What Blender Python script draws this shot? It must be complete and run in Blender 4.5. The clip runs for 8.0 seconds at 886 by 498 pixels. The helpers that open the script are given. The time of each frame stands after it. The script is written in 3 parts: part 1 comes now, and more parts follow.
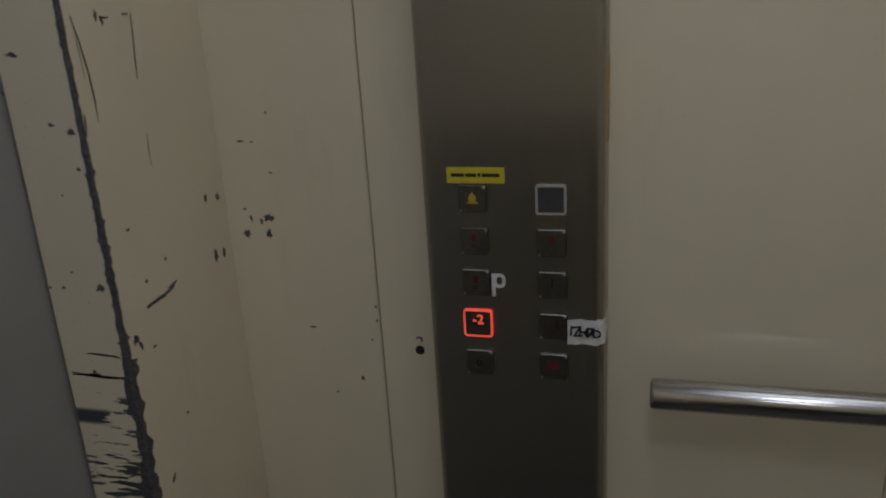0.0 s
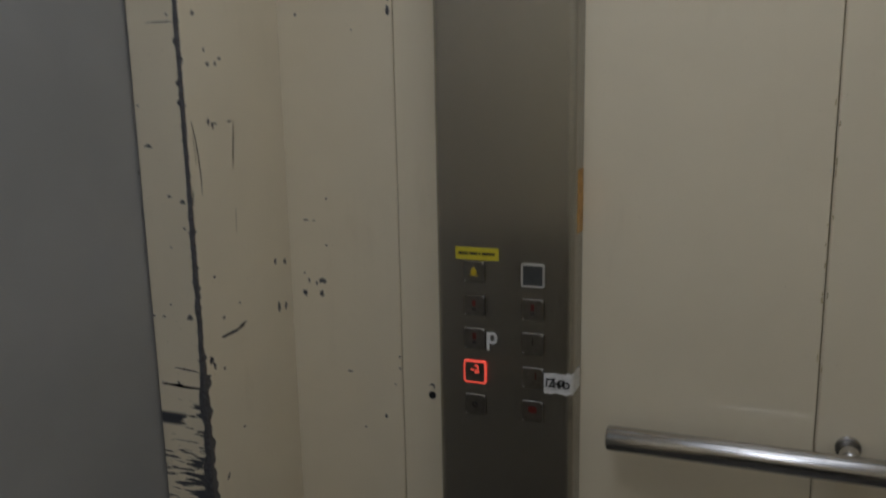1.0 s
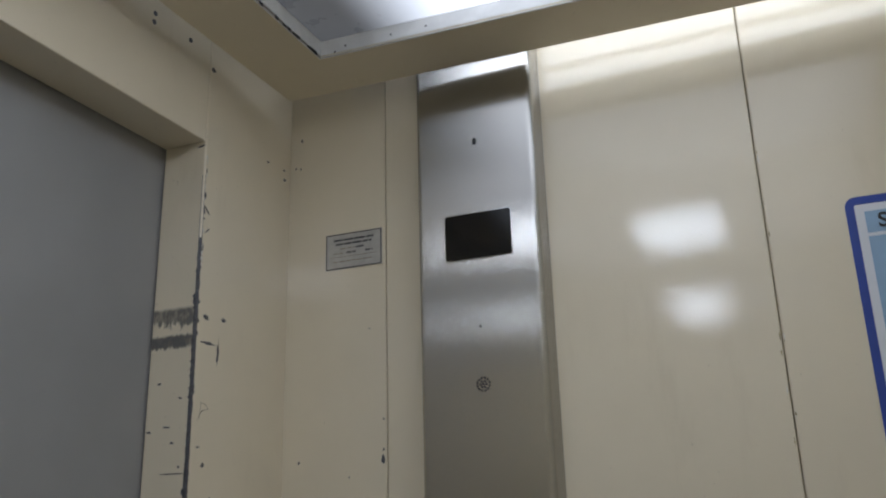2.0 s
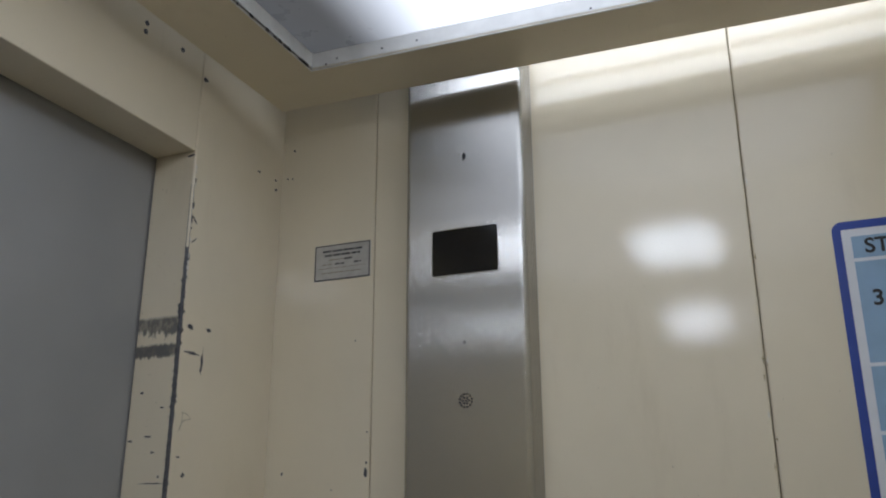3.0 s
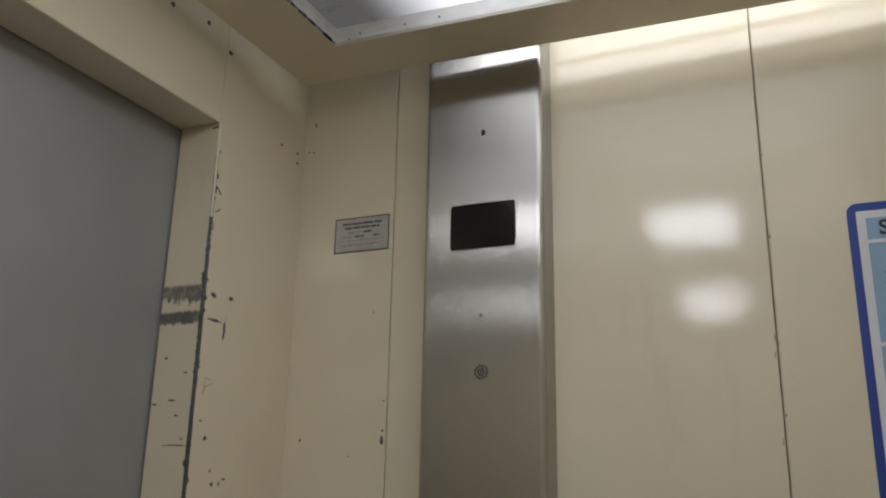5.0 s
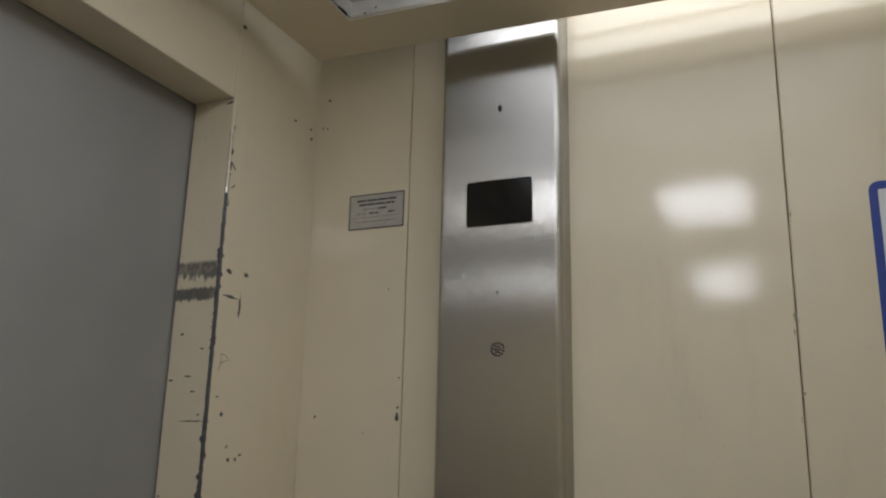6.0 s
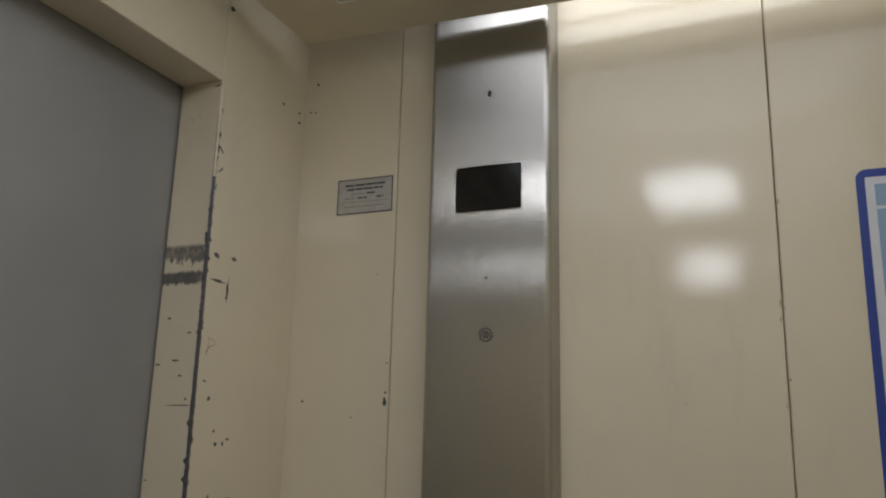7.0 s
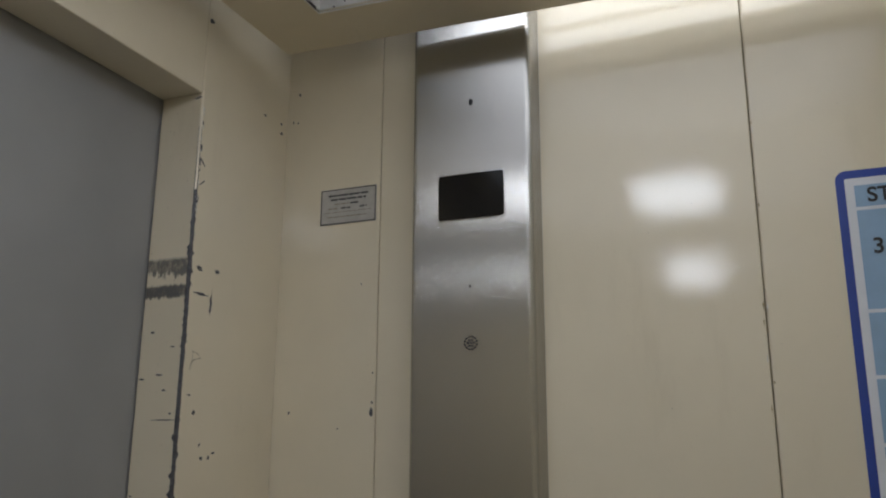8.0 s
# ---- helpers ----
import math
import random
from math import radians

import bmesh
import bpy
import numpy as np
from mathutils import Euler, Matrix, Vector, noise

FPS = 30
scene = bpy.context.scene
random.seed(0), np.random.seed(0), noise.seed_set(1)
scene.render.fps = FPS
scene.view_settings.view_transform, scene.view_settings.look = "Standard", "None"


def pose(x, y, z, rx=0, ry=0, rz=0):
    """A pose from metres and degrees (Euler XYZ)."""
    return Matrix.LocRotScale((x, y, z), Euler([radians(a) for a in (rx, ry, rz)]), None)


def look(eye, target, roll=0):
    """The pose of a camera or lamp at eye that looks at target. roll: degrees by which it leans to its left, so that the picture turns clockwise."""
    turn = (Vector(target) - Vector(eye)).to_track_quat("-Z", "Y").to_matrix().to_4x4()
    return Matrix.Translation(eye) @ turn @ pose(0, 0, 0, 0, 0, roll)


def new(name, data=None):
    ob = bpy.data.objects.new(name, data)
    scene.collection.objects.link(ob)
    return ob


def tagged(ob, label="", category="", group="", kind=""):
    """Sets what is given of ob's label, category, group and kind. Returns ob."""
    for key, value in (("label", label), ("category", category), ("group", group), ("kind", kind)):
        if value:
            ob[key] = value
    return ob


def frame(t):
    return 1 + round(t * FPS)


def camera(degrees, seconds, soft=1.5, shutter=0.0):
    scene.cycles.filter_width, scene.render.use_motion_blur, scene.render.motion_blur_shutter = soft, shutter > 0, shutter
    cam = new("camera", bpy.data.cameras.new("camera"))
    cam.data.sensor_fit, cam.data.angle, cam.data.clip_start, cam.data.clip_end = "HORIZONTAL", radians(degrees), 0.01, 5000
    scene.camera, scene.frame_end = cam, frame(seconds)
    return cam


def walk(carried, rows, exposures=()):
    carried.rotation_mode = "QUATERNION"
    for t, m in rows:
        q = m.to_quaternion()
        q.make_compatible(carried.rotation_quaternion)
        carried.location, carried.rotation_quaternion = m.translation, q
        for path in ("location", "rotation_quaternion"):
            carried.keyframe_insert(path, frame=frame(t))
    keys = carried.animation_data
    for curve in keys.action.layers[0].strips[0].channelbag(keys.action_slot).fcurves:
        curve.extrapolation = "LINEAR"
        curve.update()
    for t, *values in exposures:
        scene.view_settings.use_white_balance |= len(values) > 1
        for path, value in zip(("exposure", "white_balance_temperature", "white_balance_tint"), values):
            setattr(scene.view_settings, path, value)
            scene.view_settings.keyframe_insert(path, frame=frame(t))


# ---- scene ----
cam = camera(55.4, 8.0, soft=2.0, shutter=0.35)

PATH = [
    (0, (0.551, -0.936, 1.401), (0.035, 0.884, 0.749), -3.5),
    (0.5, (0.614, -1.056, 1.411), (0.051, 0.785, 0.868), -3.0),
    (0.9, (0.72, -1.143, 1.423), (0.016, 0.673, 0.967), -0.8),
    (1, (0.732, -1.173, 1.419), (0.013, 0.651, 1.024), -1.1),
    (1.2, (0.768, -1.193, 1.429), (0.013, 0.633, 1.12), -1.5),
    (1.3, (0.805, -1.193, 1.446), (0.001, 0.627, 1.236), -2.2),
    (1.4, (0.808, -1.21, 1.439), (0.016, 0.627, 1.441), -1.5),
    (1.5, (0.801, -1.243, 1.451), (0.059, 0.594, 1.722), -2.2),
    (1.6, (0.811, -1.238, 1.421), (0.058, 0.555, 1.887), -2.5),
    (1.7, (0.806, -1.246, 1.428), (0.081, 0.537, 1.974), -2.4),
    (2.8, (0.832, -1.234, 1.449), (0.09, 0.518, 2.064), -0.2),
    (3, (0.841, -1.234, 1.455), (0.104, 0.525, 2.056), -0.2),
    (3.5, (0.85, -1.249, 1.453), (0.092, 0.503, 2.052), 0.2),
    (4, (0.854, -1.264, 1.452), (0.101, 0.497, 2.029), 0.5),
    (4.5, (0.851, -1.256, 1.443), (0.086, 0.502, 2.012), 1.0),
    (6, (0.825, -1.255, 1.441), (0.035, 0.512, 1.943), 1.4),
    (6.5, (0.82, -1.255, 1.443), (0.028, 0.517, 1.924), 2.3),
    (7, (0.819, -1.256, 1.44), (0.059, 0.533, 1.911), 1.5),
    (7.5, (0.828, -1.253, 1.443), (0.081, 0.533, 1.946), 0.1),
    (8, (0.828, -1.252, 1.444), (0.091, 0.543, 1.93), 0.3),
]
walk(cam, [(t, look(eye, target, roll)) for t, eye, target, roll in PATH],
     exposures=[(0, -1.70, 5780, 10), (0.5, -1.64, 5780, 10), (1, -1.48, 5780, 10), (1.5, -1.32, 5600, 10), (3, -1.30, 5600, 10), (3.5, -1.30, 5820, 10),
                (4.5, -1.30, 6130, 10), (7, -1.38, 6180, 10), (7.5, -1.38, 5930, 10), (8, -1.38, 5880, 10)])

# ---- world and exposure ----
world = bpy.data.worlds.new("shaft")
scene.world = world
world.use_nodes = True
world.node_tree.nodes["Background"].inputs[0].default_value = (0.02, 0.02, 0.022, 1)
world.node_tree.nodes["Background"].inputs[1].default_value = 0.3

# plan of the car: x from the door wall, y from the panel wall, z from the floor
CAR_X, CAR_Y, DOOR_HEAD = 1.2, 2.5, 2.010
CEIL_Z, ROOF_Z = 2.140, 2.32
GAP_X, GAP_Y = 0.054, 0.088
OPEN_X0, OPEN_Y0 = 0.179, 0.199
OPEN_X1, OPEN_Y1 = 1.02, 2.27
JAMB_Y = -0.245
LAMP_1, LAMP_2 = (0.580, -1.06), (0.52, -2.08)


# ---- node helpers ----
class Nodes:
    def __init__(self, name):
        self.mat = bpy.data.materials.new(name)
        self.mat.use_nodes = True
        self.tree = self.mat.node_tree
        self.bsdf = self.tree.nodes["Principled BSDF"]
        self.where = self.tree.nodes.new("ShaderNodeNewGeometry").outputs["Position"]

    def link(self, a, b):
        self.tree.links.new(a, b)

    def put(self, socket, value):
        if hasattr(value, "is_output"):
            self.link(value, socket)
        else:
            socket.default_value = value

    def set(self, **values):
        for key, value in values.items():
            self.put(self.bsdf.inputs[key.replace("_", " ")], value)
        return self

    def math(self, op, a, b=0.0, c=0.0):
        n = self.tree.nodes.new("ShaderNodeMath")
        n.operation = op
        for socket, value in zip(n.inputs, (a, b, c)):
            self.put(socket, value)
        return n.outputs[0]

    def scaled(self, sx, sy, sz, vector=None):
        n = self.tree.nodes.new("ShaderNodeMapping")
        self.link(vector or self.where, n.inputs["Vector"])
        n.inputs["Scale"].default_value = (sx, sy, sz)
        return n.outputs[0]

    def noise(self, scale, detail=3.0, rough=0.5, vector=None):
        n = self.tree.nodes.new("ShaderNodeTexNoise")
        self.link(vector or self.where, n.inputs["Vector"])
        n.inputs["Scale"].default_value, n.inputs["Detail"].default_value, n.inputs["Roughness"].default_value = scale, detail, rough
        return n.outputs["Fac"]

    def ramp(self, value, lo, hi, to_lo=0.0, to_hi=1.0, smooth=True):
        n = self.tree.nodes.new("ShaderNodeMapRange")
        n.interpolation_type = "SMOOTHSTEP" if smooth else "LINEAR"
        for socket, v in zip(n.inputs, (value, lo, hi, to_lo, to_hi)):
            self.put(socket, v)
        return n.outputs[0]

    def mix(self, fac, a, b):
        n = self.tree.nodes.new("ShaderNodeMix")
        n.data_type = "RGBA"
        self.put(n.inputs[0], fac)
        for socket, v in ((n.inputs[6], a), (n.inputs[7], b)):
            self.put(socket, v if hasattr(v, "is_output") else (*v, 1))
        return n.outputs[2]

    def xyz(self):
        n = self.tree.nodes.new("ShaderNodeSeparateXYZ")
        self.link(self.where, n.inputs[0])
        return n.outputs

    def bump(self, height, strength, distance=0.001, under=None):
        n = self.tree.nodes.new("ShaderNodeBump")
        n.inputs["Strength"].default_value, n.inputs["Distance"].default_value = strength, distance
        self.link(height, n.inputs["Height"])
        if under:
            self.link(under, n.inputs["Normal"])
        self.link(n.outputs[0], self.bsdf.inputs["Normal"])
        return n.outputs[0]


def plain(name, colour, rough=0.5, metal=0.0, vary=0.12, scale=40.0, emit=0.0, emit_colour=None):
    n = Nodes(name)
    tone = n.ramp(n.noise(scale, 4), 0.3, 0.7)
    lo, hi = [c * (1 - vary) for c in colour], [min(1, c * (1 + vary)) for c in colour]
    n.set(Base_Color=n.mix(tone, lo, hi), Roughness=n.ramp(n.noise(scale * 2.3), 0.3, 0.7, rough * 0.85, min(1, rough * 1.15)), Metallic=metal)
    if emit:
        n.set(Emission_Color=(*(emit_colour or colour), 1), Emission_Strength=emit)
    return n.mat


CREAM = (0.75, 0.676, 0.518)


def enamel(name, scuffed=False):
    """Glossy cream enamel, rolled on, with a slight ripple; scuffed adds the black rub marks of the door jamb."""
    n = Nodes(name)
    tone = n.ramp(n.noise(2.2, 5, 0.6), 0.3, 0.7)
    colour = n.mix(tone, [c * 0.955 for c in CREAM], [min(1, c * 1.03) for c in CREAM])
    grime = n.ramp(n.noise(1.0, 6, 0.65, n.scaled(9, 9, 2.2)), 0.56, 0.80, 0, 0.22)
    colour = n.mix(grime, colour, (0.44, 0.37, 0.25))
    speck = n.ramp(n.noise(260, 2), 0.735, 0.76, 0, 0.5)
    colour = n.mix(speck, colour, (0.22, 0.19, 0.14))
    rough = n.ramp(n.noise(7, 5, 0.6), 0.3, 0.75, 0.02, 0.045)
    if scuffed:
        x, y, z = n.xyz()
        inside = n.math("LESS_THAN", x, -0.001)
        streak = n.noise(1.0, 5, 0.6, n.scaled(26, 1, 210))
        blot = n.noise(1.0, 4, 0.6, n.scaled(160, 1, 60))
        # two rubbed bands at shoulder height
        smear = n.noise(1.0, 4, 0.65, n.scaled(140, 1, 60))
        upper = n.math("MULTIPLY", n.ramp(n.math("ADD", z, n.math("MULTIPLY", smear, 0.05)), 1.738, 1.746), n.ramp(n.math("ADD", z, n.math("MULTIPLY", blot, 0.004)), 1.747, 1.740))
        upper = n.math("MULTIPLY", upper, n.ramp(smear, 0.32, 0.66, 0.55, 0.86))
        lower = n.math("MULTIPLY", n.ramp(n.math("ADD", z, n.math("MULTIPLY", blot, 0.017)), 1.6875, 1.693), n.ramp(n.math("SUBTRACT", z, n.math("MULTIPLY", blot, 0.012)), 1.6965, 1.691))
        lower = n.math("MULTIPLY", lower, n.ramp(smear, 0.25, 0.5, 0.6, 0.9))
        # scraped zone from trolleys, denser downwards and at the edge
        dense = n.math("ADD", n.ramp(z, 0.985, 0.84, 0.0, 0.17), n.ramp(x, -0.06, -0.004, 0.0, 0.09))
        low = n.math("MULTIPLY", n.ramp(n.math("ADD", streak, dense), 0.668, 0.71), n.ramp(z, 0.985, 0.965))
        thick = n.math("MULTIPLY", n.ramp(z, 0.932, 0.938), n.ramp(z, 0.956, 0.950))
        thick = n.math("MULTIPLY", thick, n.ramp(n.math("ADD", streak, n.ramp(x, -0.015, -0.06, 0.0, 0.24)), 0.56, 0.61))
        mask = n.math("MAXIMUM", n.math("MAXIMUM", upper, lower), n.math("MAXIMUM", low, thick))
        mask = n.math("MULTIPLY", mask, inside)
        colour = n.mix(mask, colour, (0.06, 0.063, 0.073))
        rough = n.math("ADD", rough, n.math("MULTIPLY", mask, 0.3))
    n.set(Base_Color=colour, Roughness=rough)
    n.bsdf.inputs["IOR"].default_value = 1.5
    fine = n.bump(n.noise(260, 1.5, 0.5), 0.11, 0.001)
    n.bump(n.noise(14, 2, 0.5), 0.05, 0.004, fine)
    return n.mat


def brushed(name, colour, rough, aniso, scale=1.0):
    """Brushed stainless steel with upright grain; needs the flat map of the mesh."""
    n = Nodes(name)
    grain = n.noise(1.0, 2, 0.5, n.scaled(900 * scale, 900 * scale, 3))
    cloud = n.noise(6, 4, 0.6)
    n.set(Base_Color=n.mix(n.ramp(grain, 0.25, 0.75), [c * 0.97 for c in colour], colour), Metallic=1.0,
          Roughness=n.ramp(cloud, 0.3, 0.7, rough * 0.99, rough * 1.01), Anisotropic=aniso)
    t = n.tree.nodes.new("ShaderNodeTangent")
    t.direction_type, t.uv_map = "UV_MAP", "flat"
    n.link(t.outputs[0], n.bsdf.inputs["Tangent"])
    n.bsdf.inputs["Anisotropic Rotation"].default_value = 0.0
    n.bump(n.noise(1.0, 1, 0.5, n.scaled(3600, 3600, 4)), 1.0, 0.00016)
    return n.mat


def opal():
    """Opal light panel with its glow painted in: strongest at the front, weaker round its lamps, dim at the rim."""
    n = Nodes("opal_diffuser")
    x, y, z = n.xyz()

    def spot(at, sx, sy, edge):
        dx = n.math("ABSOLUTE", n.math("DIVIDE", n.math("SUBTRACT", x, at[0]), sx))
        dy = n.math("ABSOLUTE", n.math("DIVIDE", n.math("SUBTRACT", y, at[1]), sy))
        far = n.math("POWER", n.math("ADD", n.math("POWER", dx, 2.5), n.math("POWER", dy, 2.5)), 0.4)
        return n.ramp(far, 1.0 + edge, 1.0 - edge)

    # glow patches by hand; the wide one is added to brighten the door wall
    front = n.math("MULTIPLY", spot((0.69, -0.27), 0.33, 0.42, 0.36), 2.0)
    halo = n.math("ADD", n.math("MAXIMUM", front, spot((0.54, -0.98), 0.48, 0.46, 0.22)), n.math("MULTIPLY", spot((0.62, -1.95), 0.30, 0.30, 0.40), 0.6))
    glow = n.math("ADD", n.math("MULTIPLY", halo, 2.0), 0.16)
    n.set(Base_Color=(0.2, 0.2, 0.2, 1), Roughness=n.ramp(n.noise(30, 4), 0.3, 0.7, 0.25, 0.4), Emission_Color=(1.0, 0.985, 0.985, 1), Emission_Strength=glow)
    return n.mat


PAINT = enamel("cream_enamel")
PAINT_SCUFFED = enamel("cream_enamel_scuffed", True)
STEEL = brushed("brushed_steel", (0.45, 0.44, 0.418), 0.235, 1.0)
RAIL_STEEL = plain("rail_steel", (0.50, 0.49, 0.48), 0.20, 1.0, 0.05, 90)
DOOR_GREY = plain("door_grey_paint", (0.29, 0.29, 0.285), 0.35, 0.0, 0.05, 5)
BARE = plain("bare_dark_metal", (0.075, 0.075, 0.082), 0.45, 0.0, 0.35, 220)
PENCIL = plain("pencil", (0.25, 0.21, 0.14), 0.6, 0.0, 0.3, 300)
JOINT = plain("dark_joint", (0.40, 0.33, 0.18), 0.7, 0.0, 0.3, 60)
WHITE = plain("white_lip_paint", (0.78, 0.78, 0.77), 0.35, 0.0, 0.06, 30)
GLASS_BLACK = plain("black_display", (0.006, 0.006, 0.007), 0.12, 0.0, 0.2, 20)
BUTTON = plain("button_steel", (0.22, 0.21, 0.20), 0.34, 1.0, 0.1, 120)
BUTTON_EDGE = plain("button_chrome", (0.62, 0.62, 0.62), 0.16, 1.0, 0.05, 80)
BUTTON_GREY = plain("grey_plastic", (0.05, 0.053, 0.053), 0.5, 0.0, 0.1, 90)
RED_DULL = plain("dull_red", (0.13, 0.014, 0.011), 0.5, 0.0, 0.1, 90)
RED_LIT = plain("lit_red", (0.9, 0.1, 0.05), 0.4, 0.0, 0.02, 30, 2.3, (1.0, 0.09, 0.055))
YELLOW = plain("yellow_label", (0.62, 0.53, 0.03), 0.45, 0.0, 0.06, 60)
YELLOW_SIGN = plain("yellow_print", (0.55, 0.42, 0.02), 0.45, 0.0, 0.06, 60)
INK = plain("black_ink", (0.015, 0.015, 0.017), 0.5, 0.0, 0.2, 90)
TAPE = plain("white_tape", (0.72, 0.72, 0.72), 0.6, 0.0, 0.1, 110)
AMBER = plain("amber_residue", (0.46, 0.23, 0.02), 0.4, 0.0, 0.25, 60)
PLATE = plain("plate_silver", (0.50, 0.49, 0.46), 0.38, 0.25, 0.08, 70)
SIGN_BLUE = plain("sign_blue", (0.022, 0.055, 0.30), 0.35, 0.0, 0.06, 30)
SIGN_PALE = plain("sign_pale_blue", (0.27, 0.40, 0.56), 0.35, 0.0, 0.05, 30)
SIGN_WHITE = plain("sign_white", (0.70, 0.72, 0.76), 0.35, 0.0, 0.03, 30)
FLOOR = plain("floor_vinyl", (0.075, 0.07, 0.065), 0.45, 0.0, 0.3, 90)
DARK_WALL = plain("worn_laminate", (0.64, 0.57, 0.42), 0.45, 0.0, 0.15, 12)
REFLECTED_DARK = plain("reflected_dark", (0.035, 0.032, 0.026), 0.5, 0.0, 0.2, 12)
DUSTY = plain("dusty_roof_steel", (0.22, 0.215, 0.205), 0.8, 0.0, 0.3, 20)
TRAY = plain("lamp_tray_white", (0.75, 0.75, 0.74), 0.45, 0.0, 0.05, 30)
TUBE = plain("fluorescent_tube", (0.9, 0.9, 0.9), 0.4, 0.0, 0.01, 20, 9.0, (1.0, 0.985, 0.985))
OPAL = opal()
COVER = plain("lamp_cover", (0.85, 0.85, 0.85), 0.4, 0.0, 0.01, 20, 29.0, (1.0, 0.985, 0.985))


# ---- mesh helpers ----
def part(name, bm, material, parent=None, label="", flat=False):
    """Link a bmesh as one mesh object, under a thing or a part."""
    if flat:
        layer = bm.loops.layers.uv.new("flat")
        for f in bm.faces:
            side = abs(f.normal.x) > 0.7
            for loop in f.loops:
                loop[layer].uv = (loop.vert.co.y if side else loop.vert.co.x, loop.vert.co.z)
    mesh = bpy.data.meshes.new(name)
    bm.to_mesh(mesh)
    bm.free()
    mesh.materials.append(material)
    ob = new(name, mesh)
    ob.parent = parent
    return tagged(ob, label)


def thing(name, label, category, group="", kind=""):
    return tagged(new(name), label, category, group, kind)


def box(x0, y0, z0, x1, y1, z1, bevel=0.0, segments=2, bm=None):
    bm = bm or bmesh.new()
    made = bmesh.ops.create_cube(bm, size=1.0)["verts"]
    for v in made:
        v.co = Vector((x0 + (v.co.x + 0.5) * (x1 - x0), y0 + (v.co.y + 0.5) * (y1 - y0), z0 + (v.co.z + 0.5) * (z1 - z0)))
    if bevel:
        edges = list({e for v in made for e in v.link_edges})
        bmesh.ops.bevel(bm, geom=edges, offset=bevel, segments=segments, profile=0.5, affect="EDGES")
    return bm


def smooth(ob):
    for p in ob.data.polygons:
        p.use_smooth = True
    return ob


def rounded(cx, cz, w, h, r, y0, y1, steps=6):
    """A rounded plate in the x-z plane, from y0 back to y1."""
    bm = bmesh.new()
    ring = []
    for sx, sz, a0 in ((1, 1, 0), (-1, 1, 90), (-1, -1, 180), (1, -1, 270)):
        for k in range(steps + 1):
            a = radians(a0 + 90 * k / steps)
            ring.append((cx + sx * (w / 2 - r) + r * math.cos(a), cz + sz * (h / 2 - r) + r * math.sin(a)))
    front = [bm.verts.new((x, y0, z)) for x, z in ring]
    back = [bm.verts.new((x, y1, z)) for x, z in ring]
    bm.faces.new(front)
    bm.faces.new(back[::-1])
    for k in range(len(ring)):
        j = (k + 1) % len(ring)
        bm.faces.new((front[k], back[k], back[j], front[j]))
    bmesh.ops.recalc_face_normals(bm, faces=bm.faces)
    return bm


def frame_ring(cx, cz, w, h, r, t, y0, y1, steps=5):
    """A rounded square ring of thickness t in the x-z plane."""
    bm = bmesh.new()
    loops = []
    for grow in (0.0, t):
        ring = []
        rr = max(r - grow, 0.0006)
        for sx, sz, a0 in ((1, 1, 0), (-1, 1, 90), (-1, -1, 180), (1, -1, 270)):
            for k in range(steps + 1):
                a = radians(a0 + 90 * k / steps)
                ring.append((cx + sx * (w / 2 - grow - rr) + rr * math.cos(a), cz + sz * (h / 2 - grow - rr) + rr * math.sin(a)))
        loops.append(([bm.verts.new((x, y0, z)) for x, z in ring], [bm.verts.new((x, y1, z)) for x, z in ring]))
    (of, ob_), (nf, nb) = loops
    for k in range(len(of)):
        j = (k + 1) % len(of)
        for quad in ((of[k], of[j], nf[j], nf[k]), (ob_[k], nb[k], nb[j], ob_[j]), (of[k], ob_[k], ob_[j], of[j]), (nf[k], nf[j], nb[j], nb[k])):
            bm.faces.new(quad)
    bmesh.ops.recalc_face_normals(bm, faces=bm.faces)
    return bm


def rod(a, b, r, sides=24, cap=0.0, bm=None):
    """A round bar from a to b, with its rims rounded by cap."""
    bm = bm or bmesh.new()
    a, b = Vector(a), Vector(b)
    turn = (b - a).to_track_quat("Z", "Y").to_matrix()
    length = (b - a).length
    profile = [(0.0, r)] if not cap else [(0.0, r - cap), (cap * 0.3, r - cap * 0.3), (cap, r)]
    profile = profile + [(length - d, q) for d, q in reversed(profile)]
    rings = []
    for d, q in profile:
        rings.append([bm.verts.new(a + turn @ Vector((q * math.cos(2 * math.pi * k / sides), q * math.sin(2 * math.pi * k / sides), d))) for k in range(sides)])
    for lo, hi in zip(rings, rings[1:]):
        for k in range(sides):
            j = (k + 1) % sides
            bm.faces.new((lo[k], lo[j], hi[j], hi[k])).smooth = True
    bm.faces.new(rings[0][::-1])
    bm.faces.new(rings[-1])
    return bm


def letters(text, size, x, y, z, material, parent, name="lettering", label="", turn=0.0, bold=0.0, centre=True):
    """Words as thin solid letters that face -y."""
    curve = bpy.data.curves.new(name, "FONT")
    curve.body, curve.size, curve.extrude, curve.offset = text, size, 0.0004, bold
    if centre:
        curve.align_x, curve.align_y = "CENTER", "CENTER"
    shape = new(name, curve)
    bpy.context.view_layer.update()
    mesh = bpy.data.meshes.new_from_object(shape.evaluated_get(bpy.context.evaluated_depsgraph_get()))
    bpy.data.objects.remove(shape)
    bpy.data.curves.remove(curve)
    mesh.transform(pose(x, y, z, 90, 0, 0) @ pose(0, 0, 0, 0, 0, turn))
    mesh.materials.clear()
    mesh.materials.append(material)
    ob = new(name, mesh)
    ob.parent = parent
    return tagged(ob, label)


